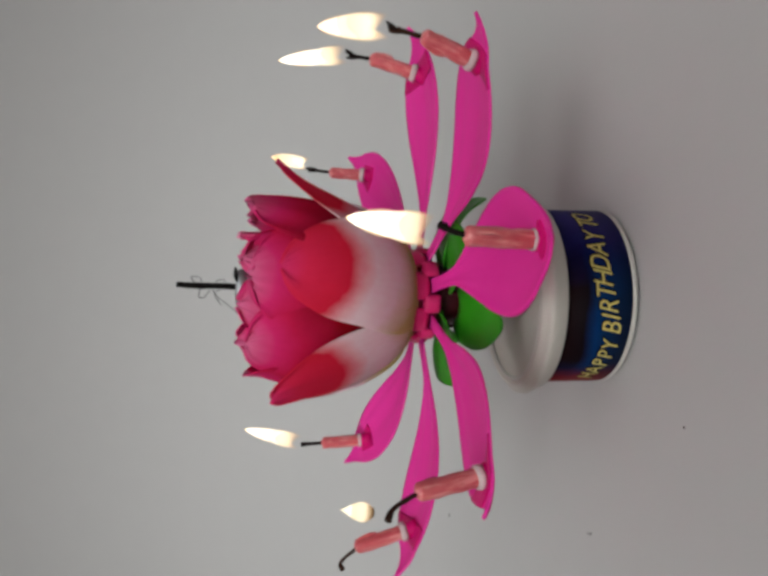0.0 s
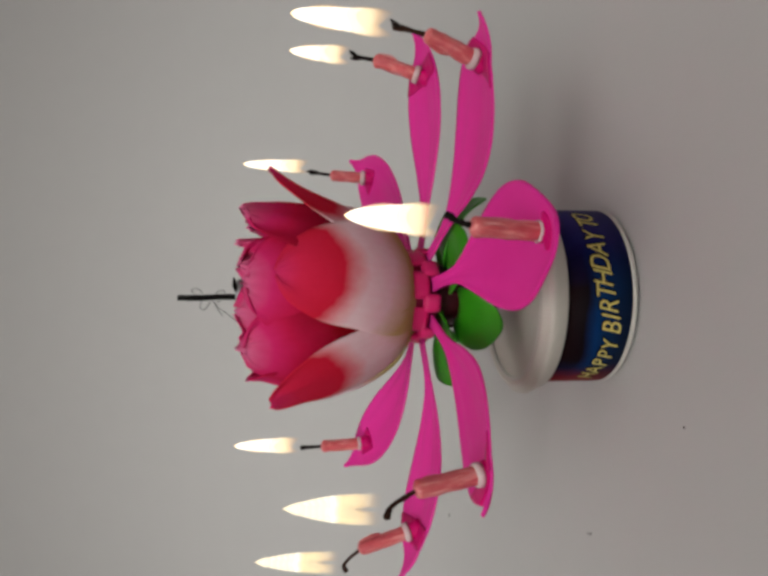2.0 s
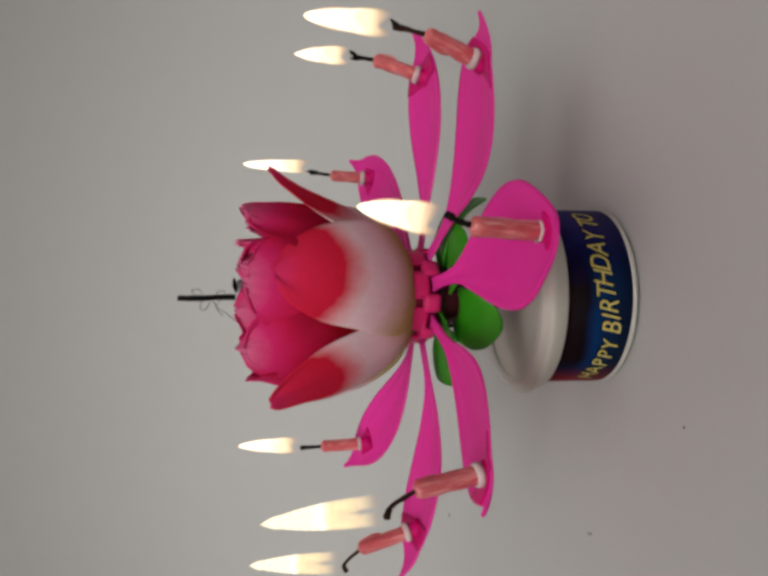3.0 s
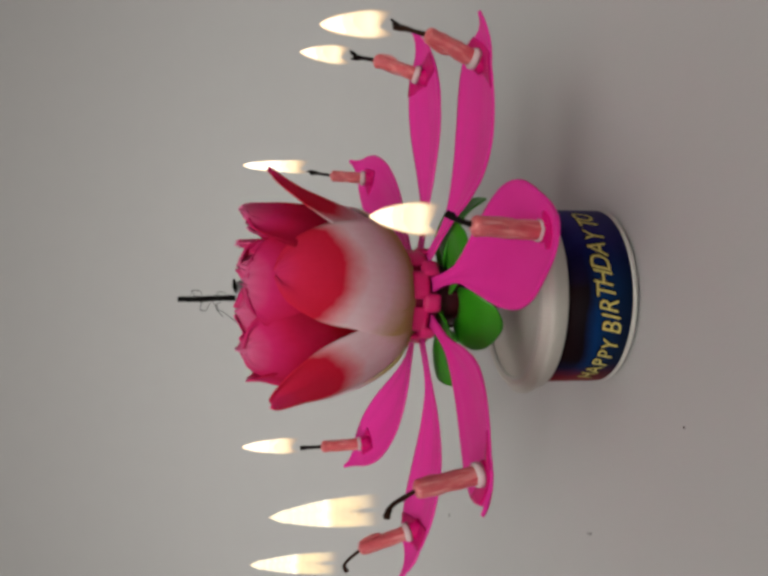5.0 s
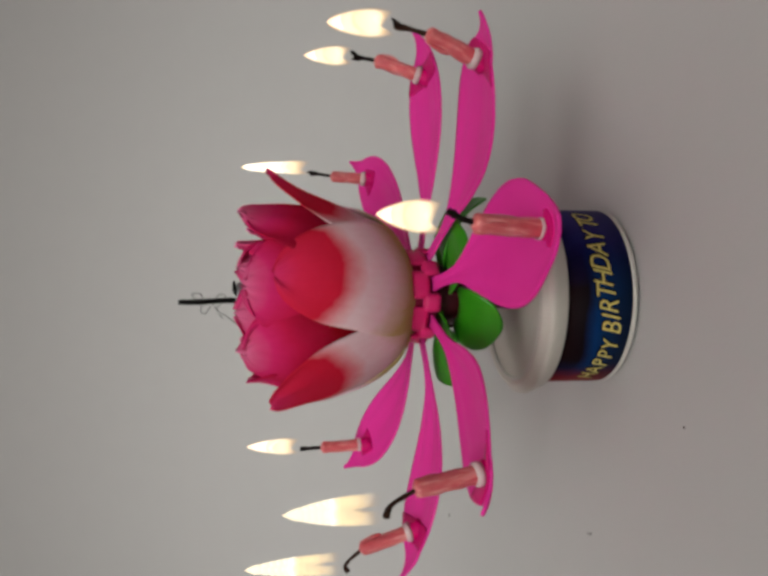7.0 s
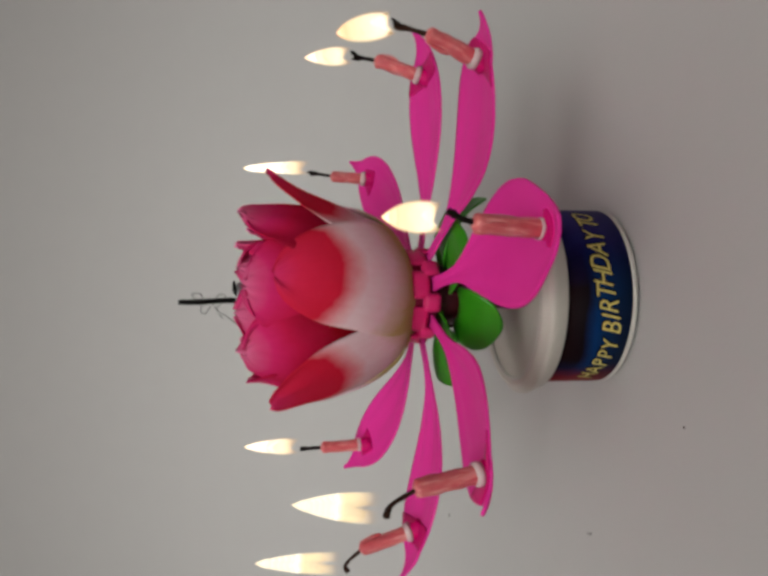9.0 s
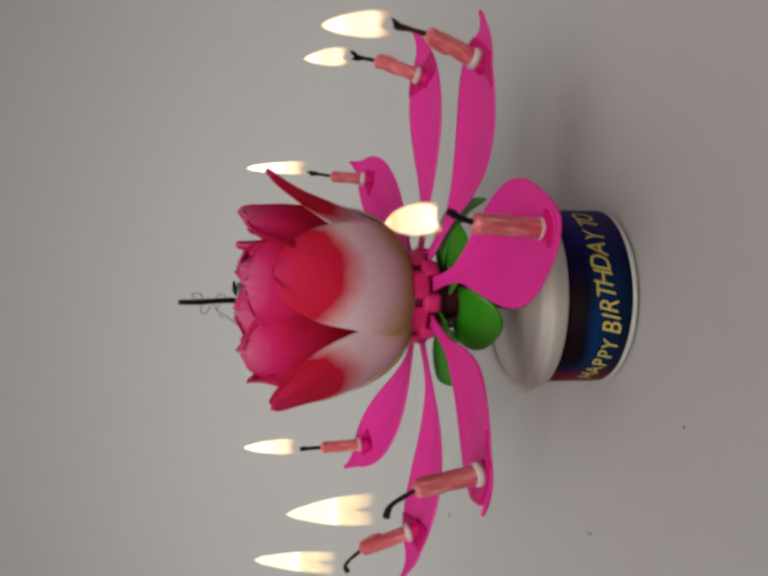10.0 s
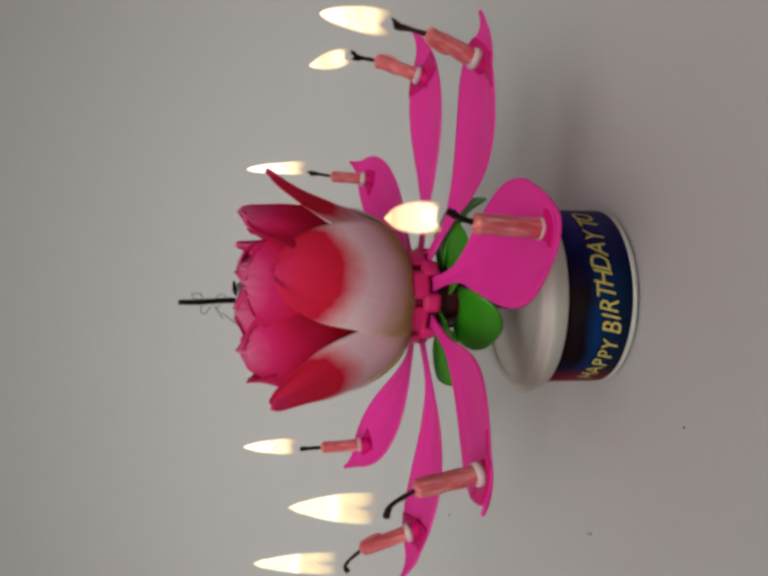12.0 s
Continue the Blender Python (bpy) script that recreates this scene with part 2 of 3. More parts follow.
def backdrop():
    """White paper: flat under the candle, swept up behind it."""
    r, back, half = 0.32, 0.45, 0.55
    prof = [(-0.45, 0.0), (-0.3, 0.0), (0.0, 0.0), (0.1, 0.0)]
    prof += [(back - r + r * math.sin(a), r - r * math.cos(a)) for a in [radians(d) for d in range(0, 91, 5)]]
    prof += [(back, 0.5), (back, 0.75)]
    bm = bmesh.new()
    rows = []
    for i in range(41):
        x = -half + 2 * half * i / 40
        rows.append([bm.verts.new((x, y, z + GROUND)) for y, z in prof])
    for a, b in zip(rows, rows[1:]):
        for j in range(len(prof) - 1):
            bm.faces.new((a[j], b[j], b[j + 1], a[j + 1]))
    geo = bmesh.ops.extrude_face_region(bm, geom=bm.faces[:])
    for v in geo["geom"]:
        if isinstance(v, bmesh.types.BMVert):
            v.co += Vector((0, 0.004 if v.co.z > 0.2 else 0.0, -0.004))
    ob = new("backdrop", finish("backdrop", bm, PAPER))
    tagged(ob, "plain white paper sheet swept up behind the candle", "backdrop", kind="structure")


def room():
    """Table; unseen plain walls and ceiling, added to close the place and bounce light."""
    def slab(name, lo, hi, label):
        bm = bmesh.new()
        bmesh.ops.create_cube(bm, size=1)
        for v in bm.verts:
            v.co = Vector([(a + b) / 2 + c * (b - a) for a, b, c in zip(lo, hi, v.co)])
        tagged(new(name, finish(name, bm, WALLPAINT, False)), label, "room", kind="structure")
    slab("table_top", (-0.8, -0.8, -0.04), (0.8, 0.8, GROUND - 0.0045), "plain pale table top under the paper sheet")
    slab("ceiling", (-0.8, -0.8, 1.1), (0.8, 0.8, 1.13), "unseen white ceiling added to bounce light")
    slab("wall_north", (-0.8, 0.8, -0.04), (0.8, 0.83, 1.13), "unseen off-white wall added to bounce light")
    slab("wall_south", (-0.8, -0.83, -0.04), (0.8, -0.8, 1.13), "unseen off-white wall added to bounce light")
    slab("wall_east", (0.8, -0.83, -0.04), (0.83, 0.83, 1.13), "unseen off-white wall added to bounce light")
    slab("wall_west", (-0.83, -0.83, -0.04), (-0.8, 0.83, 1.13), "unseen off-white wall added to bounce light")


backdrop()
room()

# ---------------------------------------------------------------- the musical lotus candle
lotus = thing("lotus_candle", "opened pink plastic lotus birthday candle on a white musical tub", "candle")
RING_MID = Vector((0, 0, 0.0520))
RING_TILT = Vector((0.04, -0.17, 1)).normalized().to_track_quat("Z", "Y").to_matrix().to_4x4()


HUB_AT = Matrix.Translation((0, 0, 0.0545)) @ pose(0, 0, 0, 4, 1, 0)


def base_tub():
    r = 0.0249
    tub = part("tub", lathe([(0.0212, GROUND), (0.0216, GROUND), (0.0220, -0.0002), (0.0246, 0.0), (0.0251, 0.0004), (0.0252, 0.0010), (r, 0.0014), (r - 0.0003, 0.0020), (r - 0.0003, 0.0186), (r, 0.0205)], 96),
               TUB, lotus, "round white plastic tub")
    # label band with its own thickness
    bm = lathe([(r - 0.0002, 0.0016), (r + 0.0001, 0.0016), (r + 0.0001, 0.0196), (r - 0.0002, 0.0196)], 128, closed=True)
    uv = bm.loops.layers.uv.new("UVMap")
    for f in bm.faces:
        mid = f.calc_center_median()
        am = math.atan2(mid.x, -mid.y)
        for lp in f.loops:
            a = math.atan2(lp.vert.co.x, -lp.vert.co.y)
            if a - am > math.pi:
                a -= 2 * math.pi
            if am - a > math.pi:
                a += 2 * math.pi
            lp[uv].uv = (0.5 + a / (2 * math.pi), (lp.vert.co.z - 0.0016) / 0.018)
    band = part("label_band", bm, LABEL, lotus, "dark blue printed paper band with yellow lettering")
    lid = part("lid", lathe([(0.0252, 0.0197), (0.0264, 0.0197), (0.0268, 0.0202), (0.0275, 0.0222), (0.0283, 0.0236), (0.0281, 0.0246), (0.0272, 0.0250),
                             (0.0266, 0.0254), (0.0263, 0.0262), (0.0256, 0.0266), (0.0248, 0.0265), (0.0243, 0.0259), (0.0236, 0.0256), (0.0150, 0.0262), (0.0, 0.0266)], 96),
               CLOUDY, lotus, "cloudy white snap-on plastic lid")
    part("lid_step", lathe([(0.0242, 0.0254), (0.0246, 0.0262), (0.0242, 0.0266), (0.0236, 0.0263), (0.0234, 0.0255)], 96, closed=True), TUB, lid)
    return band


WAVE = [(-70, 0.0028), (-52, 0.0009), (-34, -0.0009), (-18, -0.0011), (0, 0.0003), (15, 0.0008), (28, 0.0006), (45, -0.0004), (70, -0.0004)]


def lettering(band):
    """Yellow slanted capitals with a dark outline, bent round the tub."""
    text = "HAPPY BIRTHDAY TO"
    size, r = 0.0074, 0.02505
    a = -66.0
    for place, ch in enumerate(text):
        if ch == " ":
            a += 3.6
            continue
        small = 0.86 if place < 5 else 1.0
        wide = {"I": 4.4, "H": 9.0, "A": 9.6, "D": 9.9, "O": 9.0, "T": 7.6, "Y": 9.0, "B": 8.8, "R": 9.0, "P": 8.4}[ch] * small
        for layer, (grow, lift, mat) in enumerate(((0.00030, 0.00006, BLACK), (-0.00003, 0.00014, YELLOW))):
            cu = bpy.data.curves.new("letter", "FONT")
            cu.body, cu.size, cu.shear, cu.offset, cu.align_x, cu.extrude = ch, size * small, 0.28, grow, "CENTER", 0.00004
            tmp = bpy.data.objects.new("letter", cu)
            scene.collection.objects.link(tmp)
            me = bpy.data.meshes.new_from_object(tmp.evaluated_get(bpy.context.evaluated_depsgraph_get()))
            bpy.data.objects.remove(tmp)
            bm = bmesh.new()
            bm.from_mesh(me)
            mid = a + wide / 2
            z0 = 0.0041 + 0.0038 * (mid + 66) / 130 + curve(WAVE, mid) + (0.0003 if layer == 0 else 0)
            shift = 0.00022 if layer == 0 else 0.0
            for v in bm.verts:
                ang = mid + math.degrees((v.co.x * 0.84 + shift) / r)
                v.co = polar(ang, r + lift + v.co.z, z0 + v.co.y * 1.02 - shift)
            if layer == 0:
                part("letter_shadow", bm, mat, band, "dark printed shadow of a capital letter", smooth=False)
            else:
                part("letter", bm, mat, band, "yellow printed capital letter", smooth=False)
        a += wide


def stem_and_hub():
    part("stem", lathe([(0.0040, 0.0262), (0.0036, 0.030), (0.0036, 0.040), (0.0085, 0.0405), (0.0085, 0.0505), (0.006, 0.0512)], 32), DARK_RED, lotus, "dark red plastic turning stem")
    for k in range(8):
        bm = bmesh.new()
        bmesh.ops.create_cube(bm, size=1)
        for v in bm.verts:
            v.co = Vector((v.co.x * 0.0008, v.co.y * 0.0012, v.co.z * 0.006))
        bm.transform(Matrix.Translation(polar(k * 45 + 4, 0.0087, 0.0438)) @ pose(0, 0, 0, 0, 0, k * 45 + 4))
        part("stem_rib", bm, DARK_RED, lotus)
    # the ring core carries the painted gap shade; lugs in HUB cover the rest
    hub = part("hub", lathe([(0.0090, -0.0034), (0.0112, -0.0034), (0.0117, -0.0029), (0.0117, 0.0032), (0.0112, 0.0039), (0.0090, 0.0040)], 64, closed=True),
               HUB_SHADE, lotus, "ribbed pink plastic hinge ring")
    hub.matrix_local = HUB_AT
    for k in range(16):
        low = k % 2
        az = 14.5 + k * 22.5
        deep, half, z0, z1 = (0.0020, 9.5, -0.0036, 0.0004) if low else (0.0016, 16.5, -0.0006, 0.0040)

        def block(t, s_):
            # closed rounded strip bent round the ring
            r = 0.0110 + deep * (1 - 0.25 * abs(2 * t - 1) ** 4 - 0.3 * abs(s_) ** 6)
            p = polar(90 + s_ * half, r, z0 + (z1 - z0) * t)
            return p
        piece = part("hinge_lug", sheet(block, 6, 10, 0.0014), HUB, hub)
        piece.matrix_local = pose(0, 0, 0, 0, 0, az - 90)
    part("hub_seam", lathe([(0.0112, -0.0002), (0.0126, -0.0002), (0.0127, 0.0003), (0.0126, 0.0008), (0.0117, 0.0008)], 64, closed=True), HUB, hub)
    return hub


def leaf(azimuth, length, width, droop, rise, z, twist=0.0):
    def fn(t, s):
        w = width * curve([(0, 0.55), (0.25, 0.88), (0.55, 1.0), (0.8, 0.90), (0.93, 0.66), (1, 0.24)], t)
        r = 0.008 + length * math.sin(t * 1.25) / math.sin(1.25)
        zz = rise * math.sin(t * math.pi * 0.5) - droop * t * t
        return (r, s * w, zz + 0.0018 * s * s * w / width + s * twist * w * t + 0.0003 * math.sin(9 * t))
    ob = part("leaf", sheet(fn, 22, 10, 0.0006), GREEN, lotus, "glossy green plastic leaf")
    ob.matrix_local = Matrix.Translation((0, 0, z)) @ pose(0, 0, 0, 0, 0, azimuth - 90)


band = base_tub()
lettering(band)
hub = stem_and_hub()
leaf(-21, 0.0140, 0.0082, 0.0092, 0.001, 0.0432, 0.0)
leaf(-50, 0.0080, 0.0060, 0.0040, 0.001, 0.0475, 0.15)
leaf(42, 0.0150, 0.0120, 0.0050, 0.003, 0.0455)
leaf(78, 0.0200, 0.0060, 0.0125, 0.002, 0.0460, 0.3)
leaf(-82, 0.0180, 0.0058, 0.0070, 0.003, 0.0455, -0.3)
leaf(150, 0.0170, 0.0090, 0.0040, 0.002, 0.0440)
leaf(-140, 0.0170, 0.0090, 0.0040, 0.002, 0.0440)

# azimuth, candle foot radius and height, candle top, wick end: (radius, height) in the upright plane of the petal
ARMS = {
    "A": (57, (0.0669, 0.0483), (0.0715, 0.0592), (0.0728, 0.0667), 0.15, (0, 0)),
    "B": (96, (0.0660, 0.0535), (0.0698, 0.0651), (0.0702, 0.0713), 0.9, (0, 0)),
    "C": (141, (0.0660, 0.0650), (0.0672, 0.0754), (0.0697, 0.0828), 1.3, (0, 0)),
    "D": (186, (0.0660, 0.0660), (0.0668, 0.0770), (0.0675, 0.0840), 1.0, (0, 0)),
    "E": (231.5, (0.0663, 0.0676), (0.0670, 0.0794), (0.0675, 0.0865), 0.8, (0, 0)),
    "F": (276, (0.0657, 0.0588), (0.0692, 0.0710), (0.0750, 0.0744), 0.7, (0, 0)),
    "G": (327, (0.0660, 0.0530), (0.0690, 0.0656), (0.0751, 0.0719), 0.1, (0, 0)),
    "H": (12, (0.0660, 0.0440), (0.0685, 0.0562), (0.0695, 0.0612), 1.0, (0, 0)),
}


ROOTS = {"H": 17.0}
BROAD = {"A": 1.27, "E": 0.86, "G": 1.05, "H": 1.10, "C": 0.96}
SAG = {"A": 0.0048, "B": 0.0022, "C": 0.0030, "D": 0.0030, "E": 0.0045, "F": 0.0042, "G": 0.0032, "H": 0.0026}
REACH = {"A": 0.945, "G": 0.94, "H": 0.94, "F": 0.985}


def arm(key):
    """One spread petal of the hinge ring, with the cup that holds its candle."""
    az, foot, top, wick, roll_share, _ = ARMS[key]
    root = ROOTS.get(key, az)
    end = polar(az, foot[0], foot[1] - 0.0030)
    start = HUB_AT @ polar(root, 0.0122, -0.0020)
    way = end - start
    flat = math.hypot(way.x, way.y)
    slope = math.degrees(math.atan2(way.z, flat))
    head = math.degrees(math.atan2(way.y, way.x))
    roll = roll_share * 57.3 * (RING_TILT @ Vector((math.cos(radians(az)), math.sin(radians(az)), 0))).z
    scale = way.length / 0.0540 * REACH.get(key, 1.0)
    seat = way.length / (0.0672 * scale)

    def width(t):
        return curve([(0, 0.0019), (0.10, 0.0017), (0.20, 0.0026), (0.34, 0.0066), (0.50, 0.0108), (0.64, 0.0124), (0.76, 0.0112), (0.86, 0.0074), (0.93, 0.0034), (0.97, 0.0014), (1.0, 0.0004)], t)

    def fn(t, s):
        w = width(t) * (1 + (BROAD.get(key, 1.0) - 1) * min(1, t * 3))
        z = -SAG[key] * math.sin(math.pi * min(1, t * 1.15)) + 0.0014 * s * s * (w / 0.013) + 0.0035 * (max(0, t - 0.88) / 0.12) ** 2 + (0.00010 * math.cos(s * 13) - 0.0004 * math.exp(-(s * 7) ** 2)) * min(1, 3 * t, 5 * max(0.0, 0.92 - t))
        return (0.0672 * t * scale, s * w + 0.0006 * math.sin(5 * t + az), z)
    ob = part("petal", sheet(fn, 44, 28, 0.0007), PINK, lotus, "spread pink plastic petal arm")
    frame_ = Matrix.Translation(start) @ pose(0, 0, 0, 0, 0, head) @ pose(0, 0, 0, 0, -slope, 0) @ pose(0, 0, 0, roll, 0, 0)
    ob.matrix_local = frame_

    def pad(t, s):
        tt = seat - 0.050 + 0.095 * t if key != "H" else seat + 0.002 + 0.050 * t
        p = fn(tt, s * (0.55 * (math.sqrt(1.001 - (2 * t - 1) ** 2) if key == "H" else 0.85 - 0.2 * t) if key in "CDEH" else 0.985))
        return (p[0], p[1], p[2] + 0.00045)
    part("holder", sheet(pad, 10, 14, 0.0005), PINK_DEEP, ob, "deep pink candle holder strip")
    # cup between the petal and the candle's collar
    axis = polar(az, *top) - polar(az, *foot)
    deep = {"A": 0.0019, "G": 0.0011}.get(key, 0.0031)
    seat_at = Matrix.Translation(polar(az, *foot) - axis.normalized() * (0.0019 + deep)) @ axis.to_track_quat("Z", "Y").to_matrix().to_4x4()
    cup = part("socket", lathe([(0.0012, 0.0), (0.0027, 0.0), (0.0025, deep * 0.4), (0.0022, deep * 0.75), (0.0022, deep), (0.0012, deep)], 24), PINK_DEEP, ob, "deep pink candle socket")
    cup.matrix_local = frame_.inverted() @ seat_at
    return ob, frame_


arms = {k: arm(k) for k in ARMS}


# ---------------------------------------------------------------- silk flower
flower = part("flower", lathe([(0.003, 0.0), (0.0085, 0.0005), (0.0095, 0.003), (0.0085, 0.007), (0.006, 0.010), (0.003, 0.012)], 40), SILK_IN, lotus, "full pink and white silk lotus bloom")
FLOWER_AT = Matrix.Translation((0.0, 0.0, 0.0562)) @ pose(0, 0, 0, 0, -1.5, 0)
flower.matrix_local = FLOWER_AT


ROUND = [(0, 0.42), (0.2, 0.72), (0.45, 0.98), (0.62, 1.0), (0.8, 0.88), (0.92, 0.64), (0.98, 0.36), (1.0, 0.10)]
TAPERED = [(0, 0.66), (0.2, 0.94), (0.35, 1.0), (0.5, 0.93), (0.68, 0.79), (0.85, 0.54), (0.95, 0.31), (1.0, 0.05)]
BELLIED = [(0, 0.62), (0.2, 0.92), (0.38, 1.0), (0.55, 0.94), (0.72, 0.78), (0.87, 0.58), (0.96, 0.36), (1.0, 0.12)]


def bloom_petal(az, path, width, mat, ruffle=0.0, cup=1.0, seed=0.0, shape=ROUND, label=""):
    """path: (t, radius, height) from foot to tip; width: half width in metres."""
    rs = [(t, r) for t, r, _ in path]
    zs = [(t, z) for t, _, z in path]

    def fn(t, s):
        r, z = curve(rs, t), curve(zs, t)
        w = width * curve(shape, t)
        bend = max(r, 0.012) / cup
        a = s * w / bend
        edge = abs(s) ** 3 * ruffle
        x = r - bend * (1 - math.cos(a)) + edge * math.sin(8 * t + 4 * s + seed)
        y = bend * math.sin(a)
        zz = z + edge * math.cos(7 * t + 3 * s + seed * 2)
        n = noise.noise(Vector((t * 3 + seed, s * 2, seed))) * 0.0012 * t
        zz += ruffle * 0.9 * noise.noise(Vector((s * 5 + seed, seed, t))) * max(0.0, t - 0.75) * 4
        frill = max(0.0, t - 0.84) / 0.16
        zz += 1.1 * ruffle * frill * noise.noise(Vector((s * 11 + seed, 3.0, seed)))
        x += 0.8 * ruffle * frill * noise.noise(Vector((s * 8, seed, 9.0)))
        return (x + n, y, zz)
    ob = part("petal", sheet(fn, 30, 26, 0.00035), mat, flower, label)
    ob.matrix_local = pose(0, 0, 0, 0, 0, az - 90)


def bloom():
    outer = [(0, 0.0105, 0.000), (0.2, 0.0190, 0.0050), (0.45, 0.0258, 0.016), (0.7, 0.0270, 0.0275), (1.0, 0.0246, 0.0372)]
    bloom_petal(15, outer, 0.0160, SILK_OUT, 0.0005, 0.95, 1.3, TAPERED)
    bloom_petal(-52, [(0, 0.0105, 0.000), (0.2, 0.0182, 0.0050), (0.45, 0.0248, 0.016), (0.7, 0.0290, 0.028), (1.0, 0.0325, 0.0390)], 0.0150, SILK_OUT, 0.0006, 0.95, 2.1, BELLIED)
    bloom_petal(66, [(0, 0.0105, 0.000), (0.2, 0.0185, 0.0055), (0.45, 0.0240, 0.017), (0.7, 0.0292, 0.0285), (1.0, 0.0366, 0.0385)], 0.0108, SILK_OUT, 0.0005, 0.9, 0.4, BELLIED)
    for az in (140, 194, 249):
        bloom_petal(az, outer, 0.0172, SILK_OUT, 0.0006, 0.95, az, BELLIED)
    tall = [(0, 0.0085, 0.002), (0.2, 0.0165, 0.008), (0.45, 0.0232, 0.020), (0.7, 0.0245, 0.033), (0.9, 0.0230, 0.0415), (1.0, 0.0218, 0.0450)]
    flared = [(0, 0.0085, 0.002), (0.2, 0.0165, 0.008), (0.45, 0.0235, 0.020), (0.7, 0.0258, 0.033), (0.9, 0.0262, 0.0420), (1.0, 0.0265, 0.0455)]
    bloom_petal(60, flared, 0.0145, SILK_IN, 0.0011, 1.0, 5.7)
    for az, k in ((11, 1.0), (-36, 0.3), (-86, 2.7), (108, 0.9), (162, 1.4), (-138, 2.2)):
        bloom_petal(az, tall, 0.0150, SILK_IN, 0.0012, 1.0, k * 3)
    inner = [(0, 0.007, 0.003), (0.3, 0.0130, 0.012), (0.6, 0.0185, 0.027), (0.85, 0.0170, 0.040), (1.0, 0.0150, 0.0470)]
    for az, k in ((34, 0.5), (-12, 3.3), (-60, 1.1), (78, 1.7), (135, 2.9), (-120, 0.2), (180, 2.5)):
        bloom_petal(az, inner, 0.0120, SILK_IN, 0.0012, 1.0, k * 5)


bloom()


def fountain():
    """Burnt-out sparkler in the heart of the flower: foil cap, black rod, loose wire curls."""
    ob = part("sparkler", lathe([(0.0035, 0.010), (0.0046, 0.014), (0.0046, 0.0458), (0.0050, 0.0464), (0.0050, 0.0474), (0.0046, 0.0481), (0.0015, 0.0484), (0.0, 0.0484)], 32), STEEL, lotus, "grey foil sparkler tube with a burnt black rod")
    ob.matrix_local = FLOWER_AT
    part("rod", tube(smooth_line([(0, 0, 0.047), (0.0001, 0, 0.053), (-0.0001, 0, 0.059), (0, 0, 0.0637)]), 0.00078, 10, 0.25), BLACK, ob)
    part("cap_shard", tube([(0.0012, -0.0042, 0.0478), (0.0030, -0.0040, 0.0484), (0.0052, -0.0030, 0.0486)], [0.0003, 0.0006, 0.0003], 8), BLACK, ob)
    for k, pts in enumerate((
            [(0.0008, -0.0008, 0.0560), (-0.0008, -0.0012, 0.0545), (-0.0028, -0.001, 0.0530), (-0.0040, -0.001, 0.0512), (-0.0056, -0.002, 0.0492), (-0.0072, -0.003, 0.0470)],
            [(0.0003, -0.001, 0.0585), (0.0020, -0.001, 0.0600), (0.0022, -0.001, 0.0580), (0.0004, -0.001, 0.0570), (-0.0026, -0.001, 0.0578), (-0.0032, -0.001, 0.0565), (-0.0012, -0.001, 0.0550)],
            [(0.0002, -0.001, 0.0540), (0.0016, -0.001, 0.0530), (0.0017, -0.001, 0.0514), (0.0002, -0.001, 0.0512), (-0.0022, -0.001, 0.0536), (-0.0050, -0.001, 0.0518)])):
        part("wire_curl", tube(smooth_line(pts, 8), 0.00010, 6), SOOT, ob)
    return ob


sparkler = fountain()


# ---------------------------------------------------------------- candles and flames
def tongue(length, radius, n=24, foot=0.8, point=0.74, fork=0.0):
    """A pointed flame piece from its blunt foot at z = 0 upwards; fork: how far the foot is parted over the wick."""
    prof = []
    for i in range(22):
        t = i / 21
        r = radius * (foot + (1 - foot) * math.sin(math.pi * 0.5 * t / 0.3) if t < 0.3 else max(0.0, 1 - ((t - 0.3) / 0.7) ** 2.0) ** point)
        prof.append((max(r, 0.00003), length * t))
    bm = lathe(prof, n)
    for v in bm.verts:
        side = math.hypot(v.co.x, v.co.y)
        arch = fork * length * (v.co.y / side) ** 2
        v.co.z = arch + v.co.z * (1 - arch / length)
    return bm


# flame: foot place past the wick end, least length, radius
FLAMES = {"A": ((0.0004, 0, 0.0009), 0.0125, 0.0027), "B": ((0.0004, 0, 0.0015), 0.0112, 0.0024), "C": ((0.0017, 0, 0.0008), 0.0125, 0.0022), "D": ((0, 0, 0.001), 0.0120, 0.0024),
          "E": ((0.0010, 0, 0.0011), 0.0125, 0.0024), "F": ((0.0026, 0, 0.0020), 0.0110, 0.0019), "G": ((0.0016, 0, 0.0009), 0.0110, 0.0019), "H": ((0.0007, 0, 0.0017), 0.0102, 0.0028)}


SIDEWAYS = {"H": 0.0018}


